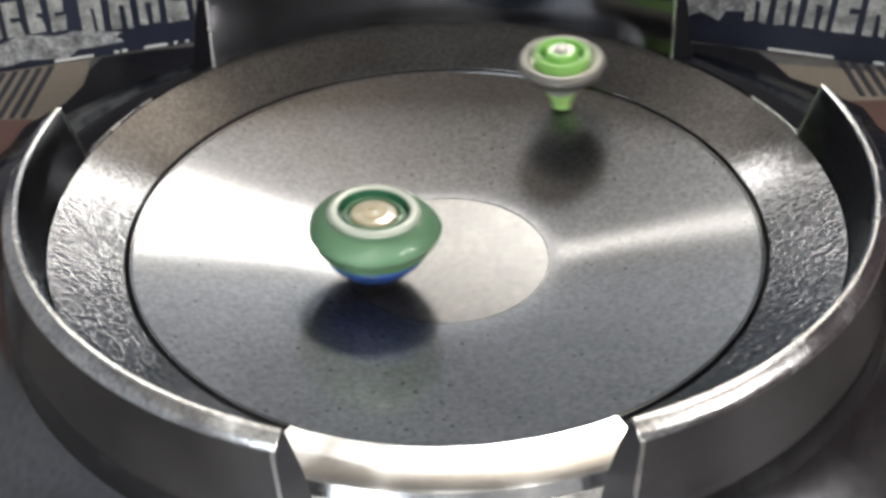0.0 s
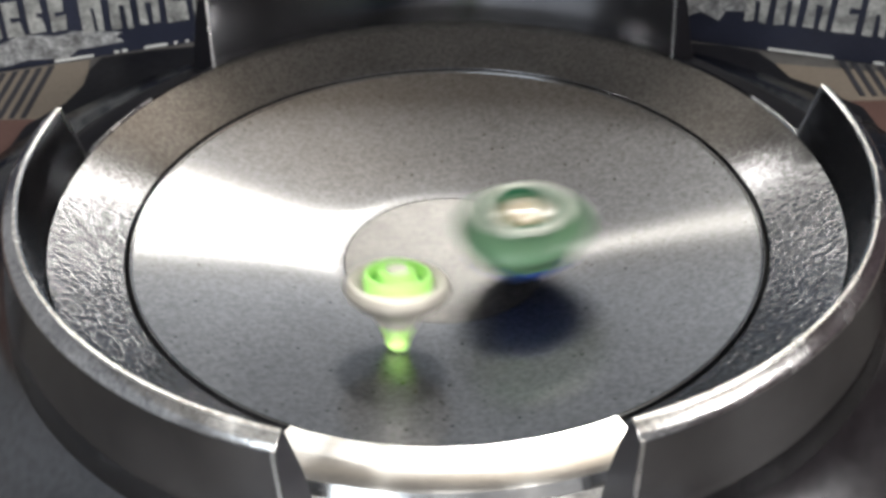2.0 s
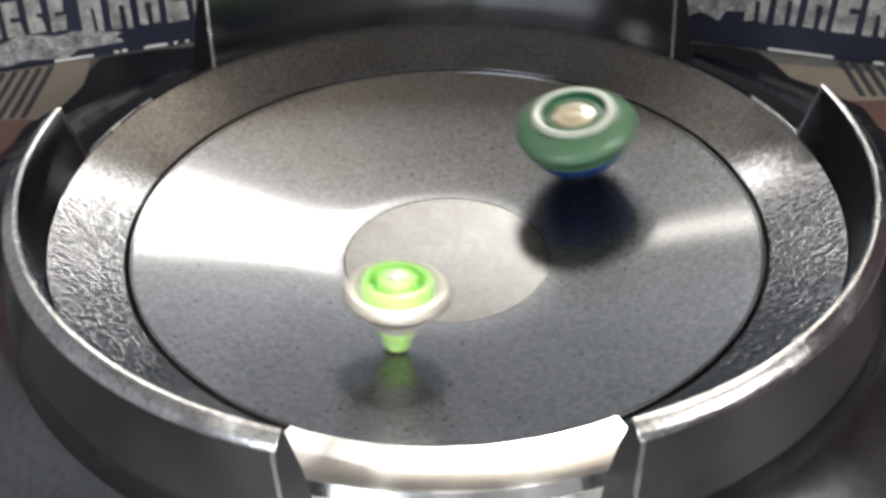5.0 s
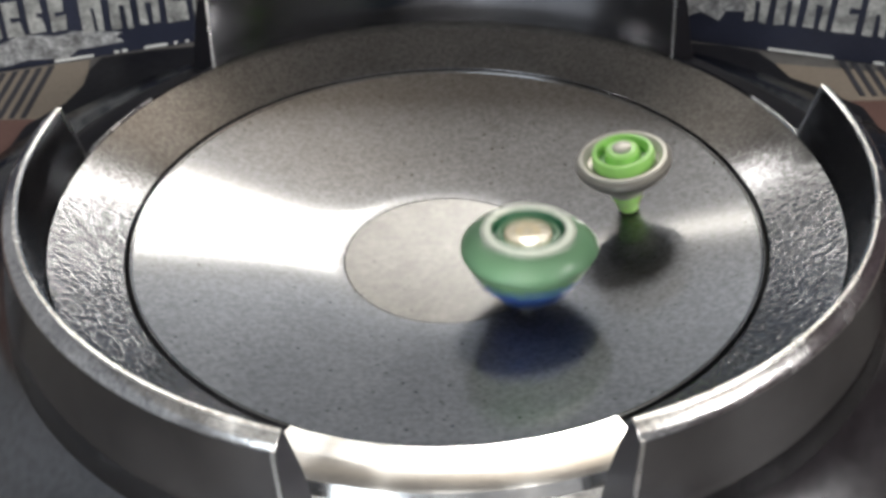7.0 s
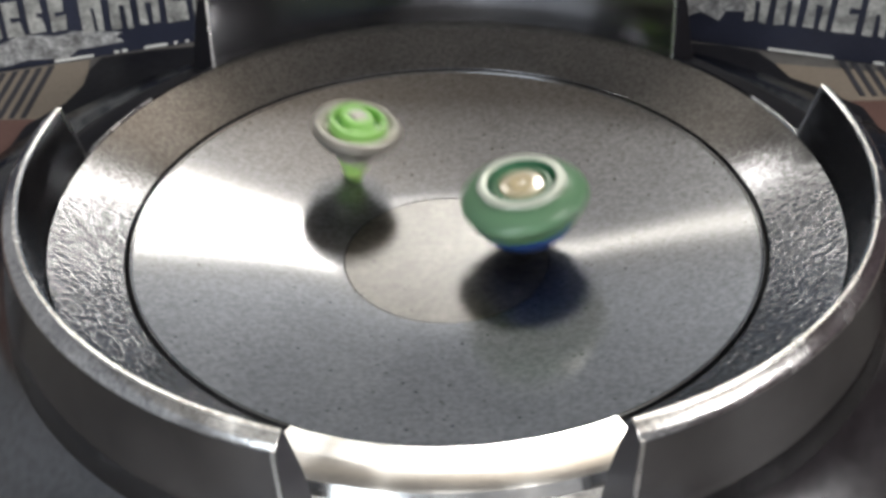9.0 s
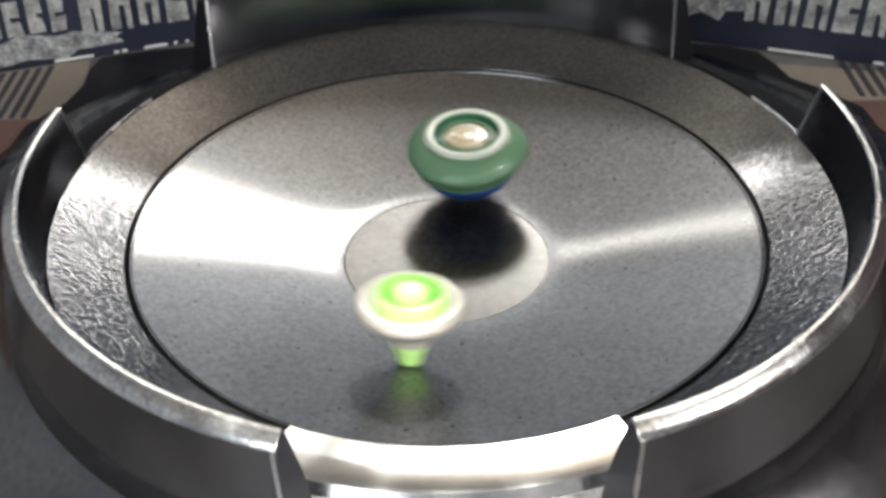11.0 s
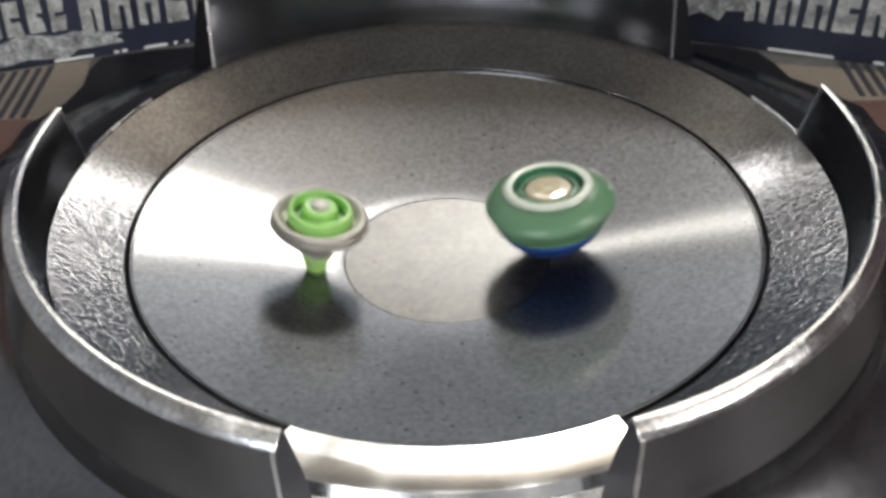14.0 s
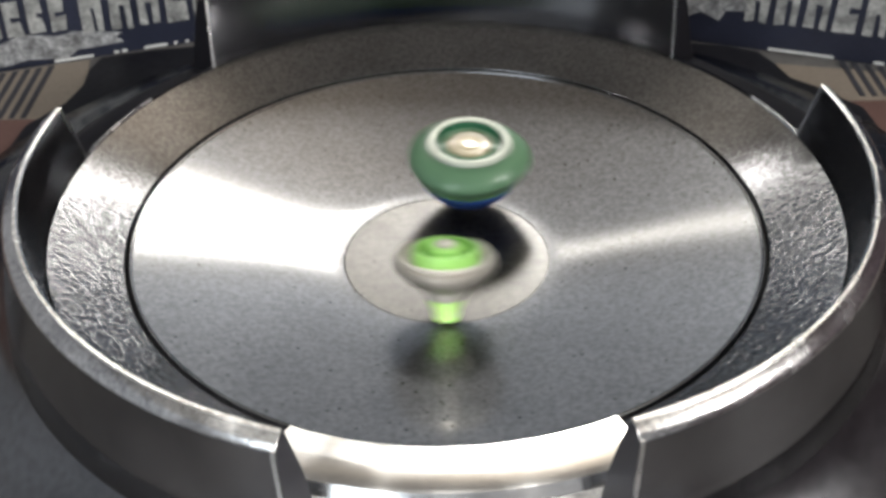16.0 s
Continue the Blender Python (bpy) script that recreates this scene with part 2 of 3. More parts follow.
def stadium():
    s = thing("battle_stadium", "round silver chrome spinning-top stadium with three exits", "toy stadium")
    bowl = [(0.0437 + (0.129 - 0.0437) * i / 28, -0.0193 + 0.0193 * (i / 28) ** 1.30) for i in range(29)]
    part("dish", revolve(bowl + [(0.129, -0.004), (0.129, -0.03), (0.0437, -0.03)], n=192), "dish", s,
         "satin silver sloping dish floor")
    dip = [(0.0432 * i / 12 + 0.00002, -0.0209 + 0.0015 * (i / 12) ** 2) for i in range(13)]
    part("dip", revolve(dip + [(0.0432, -0.03), (0.00002, -0.03)], n=128), "dip", s, "worn shallow dip in the middle")
    # Thin ring of paler metal put in for the dish edge highlight.
    part("dish_edge_glint", revolve([(0.1276, -0.0006), (0.1279, 0.0000), (0.1284, 0.0002), (0.1289, -0.0001), (0.1290, -0.0008)], n=192), "skirt", s, "thin paler ring for the highlight on the dish edge")
    part("groove", revolve([(0.1288, -0.0045), (0.1308, -0.0045), (0.1308, -0.012), (0.1288, -0.012)], n=192), "gap", s,
         "black gap round the dish")
    ring = [(0.1306, -0.0012), (0.1312, 0.0003)] + [(0.1312 + 0.0266 * i / 6, 0.0003 + 0.0128 * i / 6) for i in range(1, 7)]
    part("outer_ring", revolve(ring + [(0.1578, -0.012), (0.1306, -0.012)], -65.0, 246.0, n=176), "ring", s,
         "hammered silver sloping outer ring")
    shelf = [(0.1306, 0.0010), (0.1312, 0.0034), (0.1400, 0.0040), (0.1490, 0.0047), (0.1512, 0.0040), (0.1538, 0.0005), (0.1538, -0.0130), (0.1306, -0.0130)]
    part("exit_shelf", revolve(shelf, 246.1, 294.9, n=48), "shelf", s, "flat silver shelf in the near exit")
    near = [(0.1539, 0.0004), (0.1800, -0.0060), (0.1990, -0.0100), (0.1990, -0.0142), (0.1539, -0.0130)]
    part("exit_pocket", revolve(near, 252.7, 288.7, n=40), "scuffed", s, "scuffed silver pocket below the near exit")
    wall = [(0.1580, 0.0), (0.1582, 0.0131), (0.1596, 0.0220), (0.1620, 0.0340), (0.1629, 0.0378), (0.1668, 0.0366), (0.1690, 0.0350),
            (0.1697, 0.0330), (0.1736, 0.0110), (0.1743, 0.0101), (0.1750, 0.0060), (0.1770, -0.004), (0.1600, -0.006)]
    lip = [(0.1627, 0.0380), (0.1630, 0.0387), (0.1636, 0.0391), (0.1646, 0.0391), (0.1653, 0.0386), (0.1654, 0.0374), (0.1640, 0.0372)]
    bevel = [(0.1654, 0.0384), (0.1676, 0.0371), (0.1690, 0.0357), (0.1695, 0.0346), (0.1668, 0.0367), (0.1655, 0.0372)]
    low = (wall, lip, bevel)
    for a0, a1 in WALLS:
        # the wall opposite the near exit stands taller
        wall, lip, bevel = [[(r, z + max(z - 0.020, 0) * (0.55 if a0 == WALLS[0][0] else 0)) for r, z in q] for q in low]
        w = part("wall", revolve(wall, a0, a1, 56, None, 45.0, 0.0385), "chrome", s, "smoked chrome wall between two exits")
        # End faces coloured black in place of their dark reflections.
        w.data.materials.append(M["pocket"])
        for f in w.data.polygons:
            f.material_index = 1 if len(f.vertices) > 4 else 0
        # Rim and bevel hold their highlight in a paler metal than the wall.
        part("rim", revolve(lip, a0, a1, 56), "lip", w, "rim in pale metal standing in for its highlight")
        part("rim_bevel", revolve(bevel, a0, a1, 56), "bevel", w, "grey bevel outside the rim, paled for its glare")
        edge = [(r - 0.0005, z) if r < 0.164 else (r + 0.0005, z) for r, z in wall[1:-1]] + [(0.1640, 0.0)]
        # Added beads paint the light caught along each wall end.
        for e0 in (a0 + 0.12, a1 - 0.60):
            part("edge_glint", revolve(edge, e0, e0 + 0.48, 2, None, 45.0 * (1 if e0 < a0 + 1 else -1), 0.0385, True), "lip", w, "thin bead added for the highlight on a wall end")
    for a0, a1 in EXITS[:2]:
        floor = [(0.1580, 0.0130), (0.1586, 0.0142), (0.1594, 0.0138), (0.1600, 0.0110), (0.1760, 0.0070), (0.1960, -0.0060),
                 (0.2000, -0.0120), (0.1580, -0.0120)]
        part("exit_pocket", revolve(floor, a0 + 0.15, a1 - 0.15, 48), "pocket", s, "smooth dark pocket outside an exit")
    for a0, a1 in ((14.0, 27.0), (149.0, 166.5)):
        part("exit_lip", revolve([(0.1578, 0.0134), (0.1583, 0.0144), (0.1587, 0.0144), (0.1591, 0.0134)], a0, a1, 20), "lip", s, "bright raised lip")
    skirt = [(0.1768, -0.0045), (0.1800, -0.0085), (0.1850, -0.0130), (0.1930, -0.0180), (0.2050, -0.0235), (0.2220, -0.0290), (0.2420, -0.0335),
             (0.2590, -0.0372), (0.2620, -0.0400), (0.2624, TABLE_Z + 0.0005), (0.1768, TABLE_Z + 0.0005)]
    part("skirt", revolve(skirt, n=160), "skirt", s, "smoked chrome flaring base")
    half = [(0.0, 0.250), (0.145, 0.236), (0.170, 0.230), (0.186, 0.222), (0.193, 0.206), (0.197, 0.190), (0.208, 0.180), (0.228, 0.155), (0.234, 0.100)]
    left = [(-0.234, 0.100), (-0.228, 0.155), (-0.212, 0.180), (-0.207, 0.200), (-0.208, 0.218), (-0.204, 0.233), (-0.175, 0.241), (-0.145, 0.246)]
    part("base_plate", plate(left + half + [(0.20, 0.0), (-0.20, 0.0)], TABLE_Z + 0.0014, -0.0420), "base", s,
         "black plastic base plate")
    return s


stadium()


# ---- the printed packaging behind ----
def printed_panel(label, a, b, height, marks, patches, shine):
    """A standing card panel from a to b on the table; marks are (along, up, wide, high, notches), patches are worn grey prints."""
    a, b = Vector((*a, 0)), Vector((*b, 0))
    length = (b - a).length
    ang = math.degrees(math.atan2(b.y - a.y, b.x - a.x))
    p = thing("packaging_panel", label, "cardboard box", "printed packaging panels", "", pose(a.x, a.y, TABLE_Z, 0, 0, ang))
    part("card", box(0, 0, 0.0003, length, 0.004, height, 0.0006), "navy", p, "navy printed card", False)
    # White strips paint the shine along the panel's lower fold.
    for x0, x1 in shine:
        part("fold", box(x0, -0.0012, 0.0012, x1, -0.0002, 0.0030, 0.0003), "edge", p, "white strip painting the shine on the fold")
    for u, z, w, h, cut in marks:
        rough = random.Random(int(u * 10000))
        pts = []
        slot, deep, side = rough.uniform(0.38, 0.52), rough.uniform(0.4, 0.65), rough.randrange(4)
        outline = [(0.0, 0.0), (0.92, 0.0), (1.0, 1.0), (0.08, 1.0)]
        notch = ([(slot, 0.0), (slot, deep), (slot + 0.2, deep), (slot + 0.2, 0.0)], [(0.95, slot), (1 - deep, slot), (1 - deep, slot + 0.14), (0.96, slot + 0.14)],
                 [(slot + 0.2, 1.0), (slot + 0.2, 1 - deep), (slot, 1 - deep), (slot, 1.0)], [(0.05, slot + 0.14), (deep, slot + 0.14), (deep, slot), (0.04, slot)])[side]
        outline[side + 1:side + 1] = notch
        for cx, cz in outline:
            pts.append((u + w * min(max(cx + rough.uniform(-cut, cut), 0), 1), z + h * (cz + rough.uniform(-0.03, 0.03))))
        mark = part("print_block", plate(pts, 0, 0.0006), "print", p, "off-white block print", False)
        mark.matrix_local = pose(0, -0.0003, 0, 90, 0, 0)
    for u, z, w, h in patches:
        pts = [(u + w * (0.5 + 0.5 * math.cos(k * 0.42) * (0.8 + 0.2 * math.sin(k * 2.3))),
                z + h * (0.5 + 0.5 * math.sin(k * 0.42) * (0.8 + 0.2 * math.cos(k * 3.1)))) for k in range(15)]
        ob = part("worn_patch", plate(pts, 0, 0.0006), "worn", p, "scuffed grey print", False)
        ob.matrix_local = pose(0, -0.0003, 0, 90, 0, 0)
    return p


def packaging():
    marks = [(0.185 + 0.0165 * i, 0.0165, 0.0135, 0.026, 0.05) for i in range(5)]
    marks += [(0.118 + 0.0125 * i, 0.0215, 0.0095, 0.022, 0.08) for i in range(5)]
    printed_panel("navy printed box card with off-white block print", (-0.390, 0.1835), (-0.105, 0.2704), 0.16, marks,
                  [(0.095, 0.0020, 0.120, 0.0200), (0.080, 0.0230, 0.045, 0.0220)], ((0.165, 0.188), (0.200, 0.203), (0.2045, 0.208), (0.218, 0.232), (0.236, 0.238), (0.243, 0.245)))
    marks = [(0.064 + 0.0165 * i, 0.0185, 0.0138, 0.026, 0.05) for i in range(5)]
    printed_panel("navy printed box card with off-white block print", (0.118, 0.2540), (0.420, 0.1473), 0.16, marks,
                  [(0.012, 0.0150, 0.058, 0.03)], ((0.080, 0.118), (0.140, 0.146)))
    # printed sheets lying either side
    for side in (-1, 1):
        sheet = thing("printed_sheet", "tan printed card sheet with dark stripes on the table", "cardboard", "printed sheets",
                      "", pose(0, 0, TABLE_Z + 0.0004))
        outer = [(side * 0.160, 0.218), (side * 0.160, 0.1655), (side * 0.42, 0.1655), (side * 0.42, 0.172), (side * 0.30, 0.186)]
        if side < 0:
            outer = [(-0.212, 0.2345), (-0.200, 0.1655), (-0.42, 0.1655), (-0.42, 0.172)]
        part("card", plate(outer, 0, 0.0008), "kraft", sheet, "tan card", False)
        part("red_panel", plate([(side * 0.212, 0.1650), (side * 0.264, 0.045), (side * 0.268, 0.02), (side * 0.44, 0.02), (side * 0.44, 0.1650)], 0, 0.0008),
             "russet", sheet, "russet printed panel", False)
        for i in range(8):
            u = 0.2315 + 0.0066 * i
            far = (0.236 - 0.30 * (u - 0.20)) if side < 0 else (0.222 - 0.36 * (u - 0.20))
            near = 0.166 if side < 0 else 0.170
            part("stripe", plate([(side * u, near), (side * (u + 0.0032), near), (side * (u + 0.0027), far), (side * (u - 0.0005), far)],
                                 0.0009, 0.0012), "ink", sheet, "dark stripe", False)


packaging()


# ---- the spinning tops ----
def lobes(count, depth, rows, phase=0.0):
    return lambda a, j: (depth * math.cos(count * a + phase) if j in rows else 0.0)


def green_top():
    t = thing("spinning_top", "green and blue spinning top with a cream centre", "spinning top", "spinning tops in the dish")
    part("tip", revolve([(0.00002, 0.0000), (0.0016, 0.0003), (0.0024, 0.0016), (0.0028, 0.0060), (0.0034, 0.0090), (0.00002, 0.0090)], n=32),
         "clear", t, "milky plastic tip")
    part("driver", revolve([(0.0034, 0.0046), (0.0092, 0.0052), (0.0150, 0.0086), (0.0196, 0.0132), (0.0219, 0.0168), (0.0225, 0.0182), (0.0225, 0.0190), (0.0034, 0.0190)],
                           n=96, wobble=lobes(6, 0.0003, (2, 3))), "blue", t, "blue plastic underside")
    part("under_ring", revolve([(0.0150, 0.0188), (0.0220, 0.0188), (0.0231, 0.0194), (0.0234, 0.0203), (0.0150, 0.0203)], n=96,
                               wobble=lobes(3, 0.0006, (1, 2, 3))), "green_pale", t, "pale green lower edge")
    part("layer", revolve([(0.0146, 0.0200), (0.0224, 0.0200), (0.0246, 0.0217), (0.0260, 0.0246), (0.0269, 0.0266), (0.0266, 0.0281), (0.0249, 0.0300), (0.0222, 0.0318), (0.0190, 0.0332), (0.0146, 0.0336)],
                          n=120, wobble=lobes(3, 0.0008, (2, 3, 4, 5, 6))), "green", t, "green plastic outer layer")
    part("silver_band", revolve([(0.0146, 0.0336), (0.0188, 0.0340), (0.0184, 0.0348), (0.0174, 0.0353), (0.0160, 0.0355), (0.0146, 0.0350)], n=96,
                                wobble=lobes(6, 0.0003, (1, 2))), "silver", t, "silver band")
    part("inner_well", revolve([(0.00002, 0.0275), (0.0146, 0.0275), (0.0146, 0.0336), (0.0142, 0.0350), (0.0135, 0.0316), (0.00002, 0.0316)], n=96),
         "green_dark", t, "deep green recess")
    part("inner_ring", revolve([(0.0104, 0.0317), (0.0124, 0.0317), (0.0121, 0.0332), (0.0107, 0.0335)], n=72,
                               wobble=lobes(3, 0.0003, (1, 2))), "green", t, "green inner ring")
    chip = part("chip", revolve([(0.00002, 0.0317), (0.0095, 0.0317), (0.0095, 0.0329), (0.0090, 0.0334), (0.0080, 0.0336), (0.00002, 0.0337)], n=64), "cream", t, "cream centre chip")
    part("emblem", revolve([(0.0022, 0.0336), (0.0052, 0.0335), (0.0050, 0.0340), (0.0024, 0.0340)], n=48), "ochre", chip, "ochre emblem ring")
    return t


def lime_top():
    t = thing("spinning_top", "tall lime green spinning top with a pale metal wheel", "spinning top", "spinning tops in the dish")
    part("tip", revolve([(0.00002, 0.0000), (0.0030, 0.0003), (0.0044, 0.0012), (0.0048, 0.0034), (0.0056, 0.0062), (0.0068, 0.0086), (0.0070, 0.0112), (0.0040, 0.0118), (0.00002, 0.0118)],
                        n=48), "lime_tip", t, "translucent lime plastic tip")
    part("track", revolve([(0.0040, 0.0112), (0.0078, 0.0112), (0.0086, 0.0128), (0.0092, 0.0150), (0.0110, 0.0166), (0.0040, 0.0166)], n=64,
                          wobble=lobes(4, 0.0004, (1, 2))), "pearl", t, "pale grey track")
    part("wheel", revolve([(0.0040, 0.0164), (0.0112, 0.0164), (0.0160, 0.0198), (0.0192, 0.0232), (0.0202, 0.0252), (0.0200, 0.0268), (0.0186, 0.0276), (0.0150, 0.0262), (0.0040, 0.0258)],
                          n=120, wobble=lobes(5, 0.0003, (2, 3, 4, 5))), "steel", t, "grey metal wheel")
    part("wheel_lip", revolve([(0.0150, 0.0263), (0.0186, 0.0278), (0.0184, 0.0288), (0.0170, 0.0290), (0.0148, 0.0272)], n=96,
                              wobble=lobes(5, 0.0003, (1, 2))), "pearl", t, "pearl wheel lip")
    cap = part("cap", revolve([(0.00002, 0.0259), (0.0132, 0.0259), (0.0134, 0.0290), (0.0126, 0.0314), (0.0110, 0.0316), (0.0102, 0.0274), (0.0078, 0.0274),
                               (0.0072, 0.0318), (0.0060, 0.0326), (0.00002, 0.0326)], n=96, wobble=lobes(3, 0.0003, (1, 2, 3, 4))), "lime", t, "lime plastic cap")
    part("bolt", revolve([(0.00002, 0.0326), (0.0040, 0.0326), (0.0038, 0.0336), (0.0030, 0.0340), (0.00002, 0.0340)], n=32), "pearl", cap, "pale centre bolt")
    part("groove", revolve([(0.0080, 0.0274), (0.0100, 0.0274), (0.0100, 0.0278), (0.0080, 0.0278)], n=48), "lime_deep", cap, "darker groove")
    return t


big_top = green_top()
tall_top = lime_top()


# ---- movement ----
def dish_height(r):
    if r < 0.0437:
        return -0.0209 + 0.0016 * (r / 0.0437) ** 2
    if r < 0.129:
        return -0.0193 + 0.0193 * ((r - 0.0437) / 0.0853) ** 1.30
    return 0.0009 + (r - 0.1324) * 0.48


def spun(keys, turn):
    """Rows for every picture: a curve through the keys (seconds, x, y, lean to x, lean to y), with a spin of turn degrees each."""
    rows = []
    k = 0
    for i in range(481):
        t = i / 30
        while k < len(keys) - 2 and keys[k + 1][0] <= t:
            k += 1
        p0, p1, p2, p3 = keys[max(k - 1, 0)], keys[k], keys[k + 1], keys[min(k + 2, len(keys) - 1)]
        d = p2[0] - p1[0]
        s = min(max((t - p1[0]) / d, 0), 1)
        v = []
        for c in range(1, 5):
            m1 = (p2[c] - p0[c]) / max(p2[0] - p0[0], 1e-6) * d
            m2 = (p3[c] - p1[c]) / max(p3[0] - p1[0], 1e-6) * d
            v.append((2 * s ** 3 - 3 * s ** 2 + 1) * p1[c] + (s ** 3 - 2 * s ** 2 + s) * m1 + (3 * s ** 2 - 2 * s ** 3) * p2[c] + (s ** 3 - s ** 2) * m2)
        x, y, lx, ly = v
        axis = Vector((lx, ly, 1)).normalized()
        m = Vector((0, 0, 1)).rotation_difference(axis).to_matrix().to_4x4()
        rows.append((t, Matrix.Translation((x, y, dish_height(math.hypot(x, y)) + 0.0002)) @ m @ pose(0, 0, 0, 0, 0, -turn * i)))
    return rows


